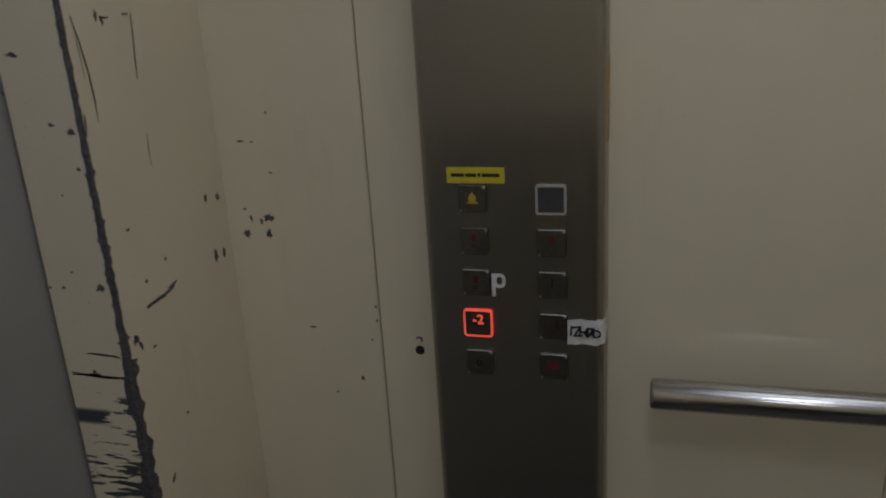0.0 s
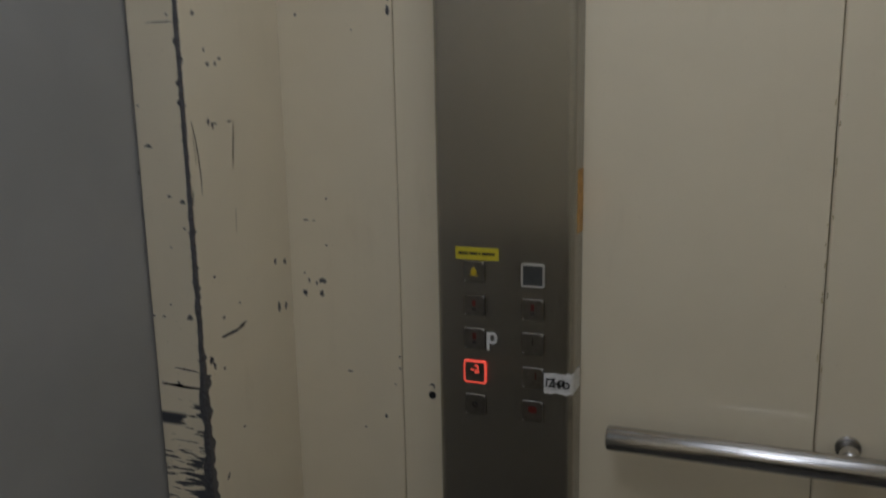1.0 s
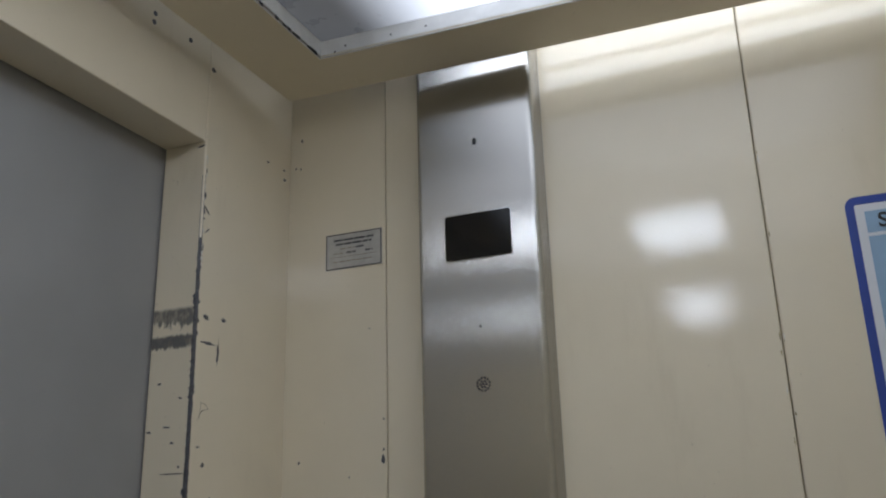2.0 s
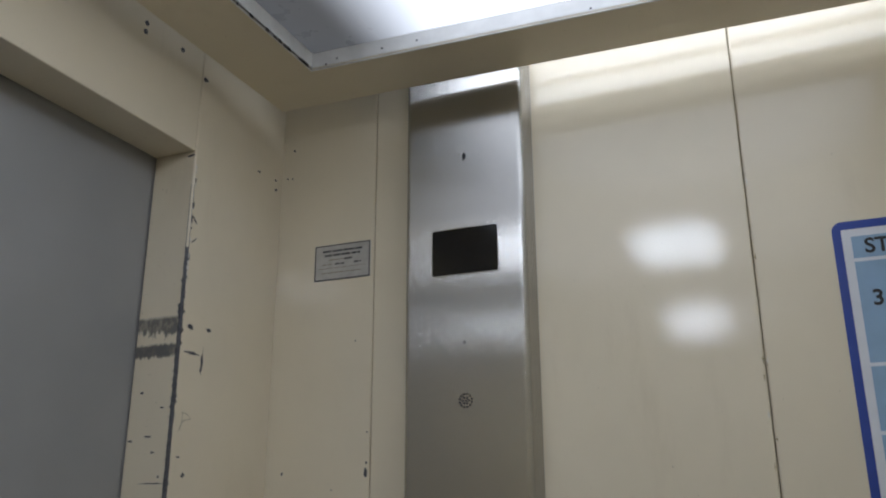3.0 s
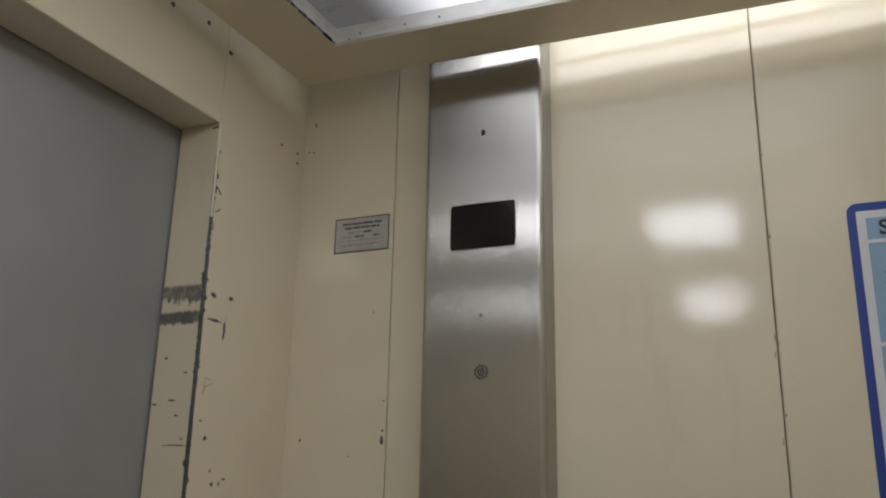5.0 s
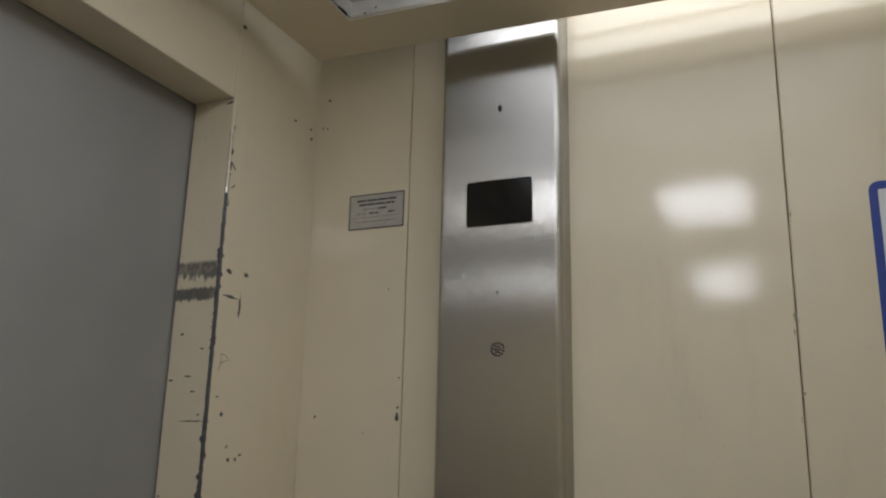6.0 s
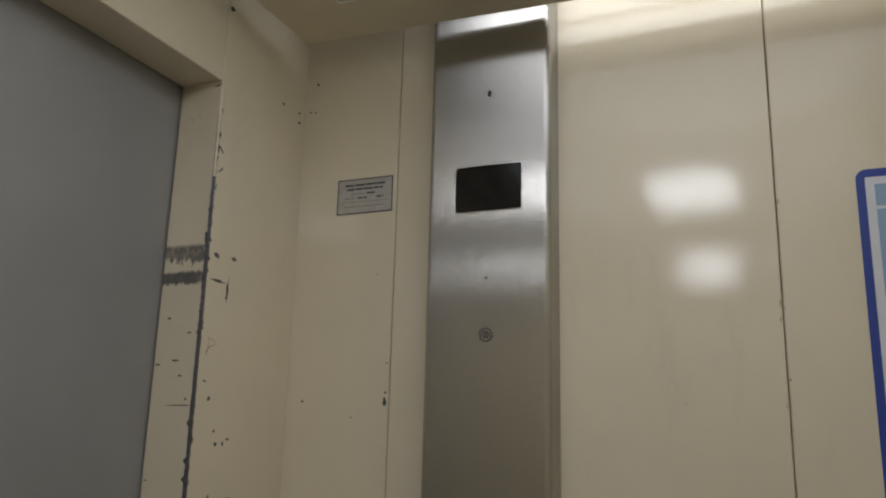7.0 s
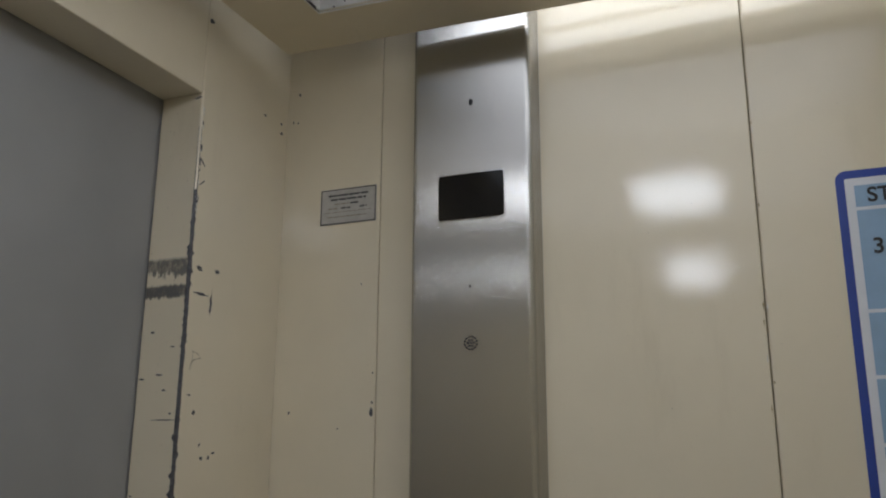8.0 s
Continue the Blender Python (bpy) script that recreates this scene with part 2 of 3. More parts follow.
# ---- the car's shell ----
floor = tagged(part("floor", box(-0.3, -CAR_Y - 0.1, -0.08, CAR_X + 0.1, 0.1, 0.0), FLOOR), "dark speckled vinyl floor of the lift car", "floor", kind="structure")

wall_side = tagged(part("wall_side", box(-0.12, 0.022, 0.0, CAR_X + 0.1, 0.06, ROOF_Z), JOINT), "steel back of the side wall behind cream panels", "wall", kind="structure")
SEAM_1, SEAM_2 = 0.196, 0.8035
side_panels = {}
for key, x0, x1 in (("narrow", -0.119, SEAM_1 - 0.0008), ("wide", SEAM_1 + 0.0008, SEAM_2 - 0.0006), ("last", SEAM_2 + 0.0006, CAR_X)):
    side_panels[key] = part("wall_panel", box(x0, 0.0, 0.002, x1, 0.020, ROOF_Z - 0.002, 0.0040 if key == "last" else 0.0018, 3), PAINT, wall_side)

wall_front = tagged(new("wall_front"), "cream enamelled door wall with a worn jamb", "wall", kind="structure")


def front_return():
    bm = box(-0.079, JAMB_Y, 0.002, 0.0, -0.0005, ROOF_Z - 0.002)
    arris = [e for e in bm.edges if all(abs(v.co.x) < 1e-5 and abs(v.co.y - JAMB_Y) < 1e-5 for v in e.verts)]
    bmesh.ops.bevel(bm, geom=arris, offset=0.003, segments=4, profile=0.5, affect="EDGES")
    return part("return_panel", bm, PAINT_SCUFFED, wall_front)


return_panel = front_return()
DOOR_END = -1.152
transom = part("transom", box(-0.079, DOOR_END + 0.001, DOOR_HEAD, 0.0, JAMB_Y - 0.0012, ROOF_Z - 0.002, 0.0018, 2), PAINT, wall_front)
part("far_panel", box(-0.079, -CAR_Y, 0.002, 0.0, DOOR_END, ROOF_Z - 0.002, 0.002, 2), PAINT, wall_front)
part("door_track_cover", box(-0.14, -CAR_Y, DOOR_HEAD + 0.06, -0.0805, -0.001, ROOF_Z - 0.004), JOINT, wall_front)

lift_door = tagged(new("door_1"), "closed grey painted sliding lift door in a cream frame", "door", kind="structure")
part("door_leaf", box(-0.116, -0.706, 0.008, -0.083, -0.19, DOOR_HEAD + 0.05, 0.003, 2), DOOR_GREY, lift_door)
part("door_leaf", box(-0.116, -1.21, 0.008, -0.083, -0.7095, DOOR_HEAD + 0.05, 0.003, 2), DOOR_GREY, lift_door)

tagged(part("wall_back", box(CAR_X, -CAR_Y - 0.1, 0.0, CAR_X + 0.04, 0.0, ROOF_Z), PAINT), "plain cream enamelled wall", "wall", kind="structure")
tagged(part("wall_far", box(-0.26, -CAR_Y - 0.04, 0.0, CAR_X, -CAR_Y, ROOF_Z), DARK_WALL), "plain beige laminate wall", "wall", kind="structure")
# unseen strip, added so the steel panel mirrors something dark low down
tagged(part("reflected_strip", box(0.0, -CAR_Y, 0.0, CAR_X, -CAR_Y + 0.012, 0.77, 0.002), REFLECTED_DARK), "unseen dark strip along the wall foot, added to darken the steel's reflection", "trim", kind="structure")
tagged(part("roof", box(-0.16, -CAR_Y - 0.1, ROOF_Z, CAR_X + 0.1, 0.1, ROOF_Z + 0.04), DUSTY), "dusty grey steel roof above the false ceiling", "roof", kind="structure")


# ---- false ceiling ----
def hung_askew(bm):
    """The tray hangs a little out of square with the walls near the panel."""
    for v in bm.verts:
        if v.co.y > -1.0:
            v.co.y += 0.035 * (v.co.x - 0.15)


def false_ceiling():
    """A thin tray hung below the roof, clear of the walls, with a long opening for the light panel."""
    bm = bmesh.new()
    xs, ys = (GAP_X, OPEN_X0, OPEN_X1, CAR_X - GAP_X), (-CAR_Y + GAP_Y, -OPEN_Y1, -OPEN_Y0, -GAP_Y)
    for a in range(3):
        for b in range(3):
            if (a, b) != (1, 1):
                bm.faces.new([bm.verts.new(v) for v in ((xs[a], ys[b], CEIL_Z), (xs[a], ys[b + 1], CEIL_Z), (xs[a + 1], ys[b + 1], CEIL_Z), (xs[a + 1], ys[b], CEIL_Z))])
    bmesh.ops.remove_doubles(bm, verts=bm.verts, dist=1e-5)
    grown = bmesh.ops.extrude_face_region(bm, geom=list(bm.faces))
    for v in grown["geom"]:
        if isinstance(v, bmesh.types.BMVert):
            v.co.z += 0.004
    hung_askew(bm)
    bmesh.ops.recalc_face_normals(bm, faces=bm.faces)
    return tagged(part("ceiling", bm, PAINT), "cream enamelled false ceiling hung clear of the walls", "ceiling", kind="structure")


ceiling = false_ceiling()
LIP = 0.030


def lip():
    """The folded white lip round the light opening, with its paint knocked off along the lower edge."""
    bm = bmesh.new()
    t = 0.003
    box(OPEN_X0 - t, -OPEN_Y1, CEIL_Z - 0.001, OPEN_X0, -OPEN_Y0 + t, CEIL_Z + LIP, bm=bm)
    box(OPEN_X1, -OPEN_Y1, CEIL_Z - 0.001, OPEN_X1 + t, -OPEN_Y0 + t, CEIL_Z + LIP, bm=bm)
    box(OPEN_X0, -OPEN_Y0, CEIL_Z - 0.001, OPEN_X1, -OPEN_Y0 + t, CEIL_Z + LIP, bm=bm)
    box(OPEN_X0, -OPEN_Y1 - t, CEIL_Z - 0.001, OPEN_X1, -OPEN_Y1, CEIL_Z + LIP, bm=bm)
    hung_askew(bm)
    return tagged(part("ceiling_trim", bm, WHITE), "chipped white lip round the ceiling light opening", "trim", kind="structure")


opening_lip = lip()

ceiling_light = thing("ceiling_light", "opal light panel in the false ceiling, switched on", "ceiling light")
sheet = box(OPEN_X0 - 0.01, -OPEN_Y1 - 0.01, CEIL_Z + LIP + 0.001, OPEN_X1 + 0.01, -OPEN_Y0 + 0.01, CEIL_Z + LIP + 0.005)
hung_askew(sheet)
part("diffuser", sheet, OPAL, ceiling_light)


for (lx, ly), half_x, half_y in ((LAMP_1, 0.110, 0.135), (LAMP_2, 0.100, 0.170)):
    bm = rounded(lx, ly, 2 * half_x, 2 * half_y, 0.05, CEIL_Z + 0.002, CEIL_Z + LIP + 0.0005, 5)
    for v in bm.verts:
        v.co = Vector((v.co.x, v.co.z, v.co.y))
    bmesh.ops.recalc_face_normals(bm, faces=bm.faces)
    rim = [e for e in bm.edges if all(v.co.z < CEIL_Z + 0.01 for v in e.verts)]
    bmesh.ops.bevel(bm, geom=rim, offset=0.010, segments=3, profile=0.5, affect="EDGES")
    part("lamp_cover", bm, COVER, ceiling_light, "glowing white lamp cover")


def screw_head(x, y):
    bm = rod((x, y, CEIL_Z + LIP - 0.004), (x, y, CEIL_Z + LIP + 0.001), 0.008, 16, 0.002)
    part("screw", bm, BUTTON, ceiling_light, "dark domed screw")


screw_head(0.285, -0.40)


def trough_lamp():
    """A tube above the false ceiling that spills light down the wall, with unseen pieces added to shape the spill."""
    lamp = thing("fluorescent_lamp", "lit fluorescent tube above the false ceiling, a second one added to soften its spill", "lamp")
    base = CEIL_Z + 0.004
    part("tube", rod((0.32, -0.225, base + 0.080), (1.12, -0.205, base + 0.080), 0.028, 24), TUBE, lamp, "glowing white tube")
    # upper tube is added to soften the lower edge of the spill
    part("tube", rod((0.38, -0.200, base + 0.143), (1.12, -0.180, base + 0.143), 0.022, 24), TUBE, lamp, "glowing white tube")
    # unseen white tray, added to bounce tube light towards the gap
    part("tray", box(0.30, -0.285, base + 0.034, 1.14, -0.279, base + 0.15), TRAY, lamp)
    # unseen plates, added to keep tube light off the corner walls
    part("light_blocker", box(0.140, -0.0945, base, 0.285, -0.0915, base + 0.170), DUSTY, lamp)
    part("light_blocker", box(0.070, -0.62, base, 0.073, -0.190, base + 0.020), DUSTY, lamp)
    for x, y in ((0.40, -0.224), (1.06, -0.207)):
        part("holder", box(x, y - 0.012, base + 0.164, x + 0.010, y + 0.012, ROOF_Z, 0.002), TRAY, lamp)
    return lamp


trough_lamp()

# ---- operating panel ----
COP_X0, COP_X1, COP_Y = 0.280, 0.4840, -0.055
panel = thing("operating_panel", "tall brushed steel lift operating panel on the cream wall", "control panel")


def panel_body():
    bm = box(COP_X0, COP_Y, 0.003, COP_X1, -0.0006, CEIL_Z + 0.12)
    up = [e for e in bm.edges if all(abs(v.co.y - COP_Y) < 1e-5 for v in e.verts) and abs(e.verts[0].co.z - e.verts[1].co.z) > 0.5]
    bmesh.ops.bevel(bm, geom=up, offset=0.010, segments=8, profile=0.5, affect="EDGES")
    bm.normal_update()
    return smooth(part("body", bm, STEEL, panel, flat=True))


body = panel_body()
mod = body.modifiers.new("edges", "EDGE_SPLIT")
mod.split_angle = radians(40)
FACE = COP_Y - 0.0003

display = part("display", rounded(0.384, 1.8505, 0.110, 0.0750, 0.004, FACE - 0.0012, FACE + 0.002), GLASS_BLACK, panel, "black glass display, switched off")
part("bezel", frame_ring(0.384, 1.8505, 0.1125, 0.0775, 0.005, 0.0014, FACE - 0.0009, FACE + 0.001), BUTTON_EDGE, display)
part("keyhole", rounded(0.384, 2.011, 0.006, 0.011, 0.0029, FACE - 0.0006, FACE + 0.002), INK, panel)
part("pinhole", rod((0.382, FACE - 0.0006, 1.705), (0.382, FACE + 0.002, 1.705), 0.0021, 12), INK, panel)

speaker = tagged(new("speaker"), "round pattern of drilled speaker holes")
speaker.parent = panel
for ring, count, r in ((0, 1, 0.0), (1, 6, 0.0048), (2, 12, 0.0098)):
    for k in range(count):
        a = 2 * math.pi * (k + 0.5 * (ring == 2)) / count
        x, z = 0.383 + r * math.cos(a), 1.617 + r * math.sin(a)
        part("speaker_hole", rod((x, FACE - 0.0006, z), (x, FACE + 0.002, z), 0.0018, 8), INK, speaker)

ROWS_Z = (1.1465, 1.0965, 1.0465, 0.9955, 0.9450)
COLS_X = (0.3390, 0.4265)
SIZE = 0.0325


def push_button(x, z, face=BUTTON, edge=BUTTON_EDGE, label=""):
    key = part("push_button", rounded(x, z, SIZE - 0.002, SIZE - 0.002, 0.003, FACE - 0.0022, FACE + 0.002), face, panel, label)
    part("collar", frame_ring(x, z, SIZE, SIZE, 0.0035, 0.0013, FACE - 0.0014, FACE + 0.001), edge, key)
    return key


DARK_EDGE = plain("button_dull_edge", (0.22, 0.21, 0.20), 0.22, 1.0, 0.05, 80)
for row, z in enumerate(ROWS_Z):
    for col, x in enumerate(COLS_X):
        if (row, col) == (0, 1):
            key = push_button(x, z, BUTTON_GREY, BUTTON_EDGE, "grey window in a chrome frame")
            part("frame", frame_ring(x, z, SIZE + 0.001, SIZE + 0.001, 0.003, 0.0024, FACE - 0.0034, FACE), PLATE, key)
        elif (row, col) == (3, 0):
            key = push_button(x, z, BUTTON, DARK_EDGE, "lit red button, marked -2")
            part("light_ring", frame_ring(x, z, SIZE + 0.001, SIZE + 0.001, 0.0035, 0.0015, FACE - 0.0028, FACE), RED_LIT, key)
            letters("-2", 0.0165, x + 0.0002, FACE - 0.0026, z + 0.0045, RED_LIT, key, "numeral", bold=0.0001)
        else:
            key = push_button(x, z, BUTTON, DARK_EDGE)
            # highlights at two corners and along the top, modelled as raised bright bits
            part("corner_glint", rod((x + SIZE * 0.42, FACE - 0.0034, z + SIZE * 0.42), (x + SIZE * 0.42, FACE, z + SIZE * 0.42), 0.0019, 10, 0.0006), PLATE, key)
            part("corner_glint", rod((x - SIZE * 0.42, FACE - 0.0034, z - SIZE * 0.42), (x - SIZE * 0.42, FACE, z - SIZE * 0.42), 0.0012, 10, 0.0004), PLATE, key)
            part("top_glint", box(x - SIZE * 0.45, FACE - 0.003, z + SIZE * 0.455, x + SIZE * 0.45, FACE, z + SIZE * 0.485, 0.0003, 1), PLATE if row + col > 1 else BUTTON_EDGE, key)
            if (row, col) == (0, 0):
                bell = rounded(x, z + 0.0005, 0.0088, 0.0085, 0.0036, FACE - 0.0027, FACE - 0.002)
                box(x - 0.0062, FACE - 0.0027, z - 0.0056, x + 0.0062, FACE - 0.002, z - 0.0038, bm=bell)
                box(x - 0.001, FACE - 0.0027, z + 0.0045, x + 0.001, FACE - 0.002, z + 0.0068, bm=bell)
                part("bell_symbol", bell, YELLOW_SIGN, key)
            elif (row, col) in ((2, 1), (3, 1)):
                letters("1", 0.015, x + (0.0045 if row == 3 else 0.0), FACE - 0.0026, z + 0.003, INK if row == 2 else RED_DULL, key, "numeral")
            elif (row, col) == (4, 1):
                part("mark", rounded(x, z + 0.003, 0.013, 0.010, 0.0035, FACE - 0.0027, FACE - 0.002), RED_DULL, key)
            elif (row, col) == (4, 0):
                part("mark", rod((x, FACE - 0.0030, z), (x, FACE - 0.002, z), 0.0045, 16, 0.001), INK, key)
                part("pin", rod((x, FACE - 0.0040, z), (x, FACE - 0.003, z), 0.0011, 10), BUTTON_EDGE, key)
            else:
                part("mark", box(x - 0.0028, FACE - 0.0027, z - 0.001, x + 0.0022, FACE - 0.002, z + 0.0085), RED_DULL, key)
                part("mark", box(x - 0.0032, FACE - 0.0027, z - 0.0075, x + 0.0026, FACE - 0.002, z - 0.0028), BUTTON_GREY, key)

alarm_label = thing("alarm_label", "small yellow label with black print above the alarm button", "label")
part("sticker", box(0.3107, FACE - 0.0006, 1.1640, 0.3760, FACE, 1.1820), YELLOW, alarm_label)
x = 0.3155
for width in (0.0150, 0.0120, 0.0030, 0.0195):
    part("print_bar", box(x, FACE - 0.0009, 1.1712, x + width, FACE - 0.0006, 1.1750), INK, alarm_label)
    x += width + 0.0018


def ragged(x0, z0, x1, z1, y0, y1, wobble, seed, steps=9):
    """A torn piece of tape in the x-z plane."""
    rng = random.Random(seed)
    pts = [(x0 + (x1 - x0) * k / steps, z0 + rng.uniform(-wobble, wobble)) for k in range(steps + 1)]
    pts += [(x1 - (x1 - x0) * k / steps, z1 + rng.uniform(-wobble, wobble)) for k in range(steps + 1)]
    bm = bmesh.new()
    front = [bm.verts.new((x, y0, z)) for x, z in pts]
    back = [bm.verts.new((x, y1, z)) for x, z in pts]
    bm.faces.new(front)
    for k in range(len(pts)):
        j = (k + 1) % len(pts)
        bm.faces.new((front[k], back[k], back[j], front[j]))
    bmesh.ops.recalc_face_normals(bm, faces=bm.faces)
    return bm


exit_tape = thing("exit_tape", "torn white tape lettered IZHOD by hand", "tape label")


def wrapped_tape(x0, side_end, z0, z1, lift, seed):
    """Tape that runs off the panel's face, round its edge and on to its side, with torn rims."""
    rng = random.Random(seed)
    r = 0.010
    path = [(x0 + (COP_X1 - r - x0) * k / 6, COP_Y - lift) for k in range(7)]
    for k in range(1, 7):
        a = math.pi / 2 * k / 6
        path.append((COP_X1 - r + (r + lift) * math.sin(a), COP_Y + r - (r + lift) * math.cos(a)))
    path += [(COP_X1 + lift, COP_Y + r + (side_end - COP_Y - r) * k / 3) for k in range(1, 4)]
    bm = bmesh.new()
    rows = [(bm.verts.new((x, y, z0 + rng.uniform(-0.0014, 0.0014))), bm.verts.new((x, y, z1 + rng.uniform(-0.0014, 0.0014)))) for x, y in path]
    for (a, b), (c, d) in zip(rows, rows[1:]):
        bm.faces.new((a, c, d, b))
    bmesh.ops.recalc_face_normals(bm, faces=bm.faces)
    bmesh.ops.solidify(bm, geom=list(bm.faces), thickness=0.0003)
    return bm


part("tape", wrapped_tape(0.4425, -0.010, 0.9750, 1.0060, 0.0007, 4), TAPE, exit_tape)
for k, (glyph, tilt) in enumerate((("I", -4), ("Z", 6), ("H", -3), ("\u00d8", 8), ("D", -2))):
    letters(glyph, 0.0175 if k < 4 else 0.0140, 0.4470 + 0.0072 * k, FACE - 0.0016, 0.9915 - 0.0006 * k, INK, exit_tape, "letter", turn=tilt, bold=0.0003)

letter_p = thing("letter_p", "thick white letter P daubed beside the buttons", "marking")
part("stem", ragged(0.3570, 1.0300, 0.3612, 1.0575, FACE - 0.0007, FACE, 0.0006, 8, 4), TAPE, letter_p)
part("bowl", frame_ring(0.3658, 1.0492, 0.0145, 0.0175, 0.0066, 0.0040, FACE - 0.0008, FACE - 0.0001), TAPE, letter_p)

residue = thing("tape_residue", "amber strip of old tape glue on the panel edge", "residue")
part("strip", box(0.4840, -0.036, 1.205, 0.4847, -0.004, 1.294), AMBER, residue)

# ---- handrail ----
handrail = thing("handrail", "round brushed steel handrail on short wall posts", "handrail")
RAIL_Y, RAIL_Z, RAIL_R = -0.066, 0.9245, 0.0175
smooth(part("rail", rod((0.536, RAIL_Y, RAIL_Z), (1.16, RAIL_Y, RAIL_Z), RAIL_R, 40, 0.004), RAIL_STEEL, handrail)).modifiers.new("edges", "EDGE_SPLIT").split_angle = radians(50)
for x in (0.845, 1.10):
    post = part("post", rod((x, 0.0, RAIL_Z + 0.002), (x, RAIL_Y + 0.01, RAIL_Z + 0.002), 0.0125, 20), RAIL_STEEL, handrail)
    part("flange", rod((x, 0.0, RAIL_Z + 0.002), (x, -0.006, RAIL_Z + 0.002), 0.0165, 24, 0.0015), RAIL_STEEL, post)

# ---- rating plate ----
plate = thing("rating_plate", "small silver rating plate with dark border and fine print", "plate")
PX, PZ, PW, PH = 0.1335, 1.8780, 0.1100, 0.0650
part("plate_sheet", box(PX - PW / 2, -0.0012, PZ - PH / 2, PX + PW / 2, 0.0, PZ + PH / 2), PLATE, plate)
part("border", frame_ring(PX, PZ, PW - 0.001, PH - 0.001, 0.001, 0.0018, -0.0016, -0.0011), BARE, plate)
for dz, dx, w, h in ((0.0205, 0, 0.078, 0.0036), (0.0130, 0, 0.070, 0.0036), (0.0045, -0.012, 0.028, 0.0014), (0.0045, 0.012, 0.016, 0.0030),
                     (-0.0035, -0.030, 0.018, 0.0014), (-0.0035, -0.004, 0.020, 0.0028), (-0.0035, 0.030, 0.014, 0.0028), (-0.0105, 0, 0.092, 0.0007), (-0.0190, -0.002, 0.076, 0.0014)):
    x, w0 = PX + dx - w / 2, 0.0
    rng = random.Random(int(dz * 1e5) + int(dx * 1e4))
    while w0 < w:
        bar = min(rng.uniform(0.006, 0.013) if h < 0.003 else rng.uniform(0.010, 0.022), w - w0)
        if h < 0.001:
            bar = w
        part("print_bar", box(x + w0, -0.0015, PZ + dz - h / 2, x + w0 + bar, -0.0011, PZ + dz + h / 2), BARE if h > 0.002 else PENCIL, plate)
        w0 += bar + 0.002

# ---- blue sign ----
sign = thing("floor_sign", "blue-bordered sign with pale blue rows and dark lettering", "sign")
SX0, SX1, SZ0, SZ1 = 0.909, 1.168, 1.30, 1.840
part("sheet", rounded((SX0 + SX1) / 2, (SZ0 + SZ1) / 2, SX1 - SX0, SZ1 - SZ0, 0.014, -0.0016, 0.0), SIGN_WHITE, sign)
part("border", frame_ring((SX0 + SX1) / 2, (SZ0 + SZ1) / 2, SX1 - SX0, SZ1 - SZ0, 0.014, 0.0115, -0.0022, -0.0012, 8), SIGN_BLUE, sign)
row_top = 1.820
for low in (1.784, 1.641, 1.553, 1.466, 1.325):
    part("row_field", box(0.9320, -0.0021, low + 0.0025, SX1 - 0.022, -0.0015, row_top - 0.0025), SIGN_PALE, sign)
    row_top = low
letters("ST", 0.029, 0.9470, -0.0026, 1.7930, INK, sign, "lettering", bold=0.0006, centre=False)
part("print_bar", box(0.991, -0.0026, 1.7930, 1.12, -0.0020, 1.8135), INK, sign)
letters("3", 0.030, 0.9465, -0.0026, 1.7200, INK, sign, "lettering", bold=0.0006, centre=False)
letters("2", 0.030, 0.9500, -0.0026, 1.5800, INK, sign, "lettering", bold=0.0006, centre=False)

# ---- wear on the walls ----
OWNER = {"front": return_panel, "side": side_panels["narrow"], "reveal": return_panel}
WORN_WHITE = plain("worn_edge_filler", (0.62, 0.60, 0.55), 0.5, 0.0, 0.2, 150)
count_chips = [0]


def on_wall(plane, u, z, lift):
    if plane == "front":
        return Vector((lift, u, z))
    return Vector((u, (0.0 if plane == "side" else JAMB_Y) - lift, z))


def chip(plane, u, z, w, h, tilt=0, material=BARE):
    """A flake of missing paint, w by h millimetres, with a ragged outline."""
    count_chips[0] += 1
    rng = random.Random(count_chips[0])
    n = 19 if max(w, h) > 8 else 11
    bm = bmesh.new()
    ring = []
    for k in range(n):
        a = 2 * math.pi * k / n
        r = rng.uniform(0.42, 1.2) * 0.5 / 1000
        du, dz = w * r * math.cos(a), h * r * math.sin(a)
        c, s = math.cos(radians(tilt)), math.sin(radians(tilt))
        ring.append((u + du * c - dz * s, z + du * s + dz * c))
    top = [bm.verts.new(on_wall(plane, a, b, 0.0005)) for a, b in ring]
    low = [bm.verts.new(on_wall(plane, a, b, -0.0005)) for a, b in ring]
    bm.faces.new(top)
    for k in range(n):
        j = (k + 1) % n
        bm.faces.new((top[k], low[k], low[j], top[j]))
    bmesh.ops.recalc_face_normals(bm, faces=bm.faces)
    return part("paint_chip", bm, material, OWNER[plane])


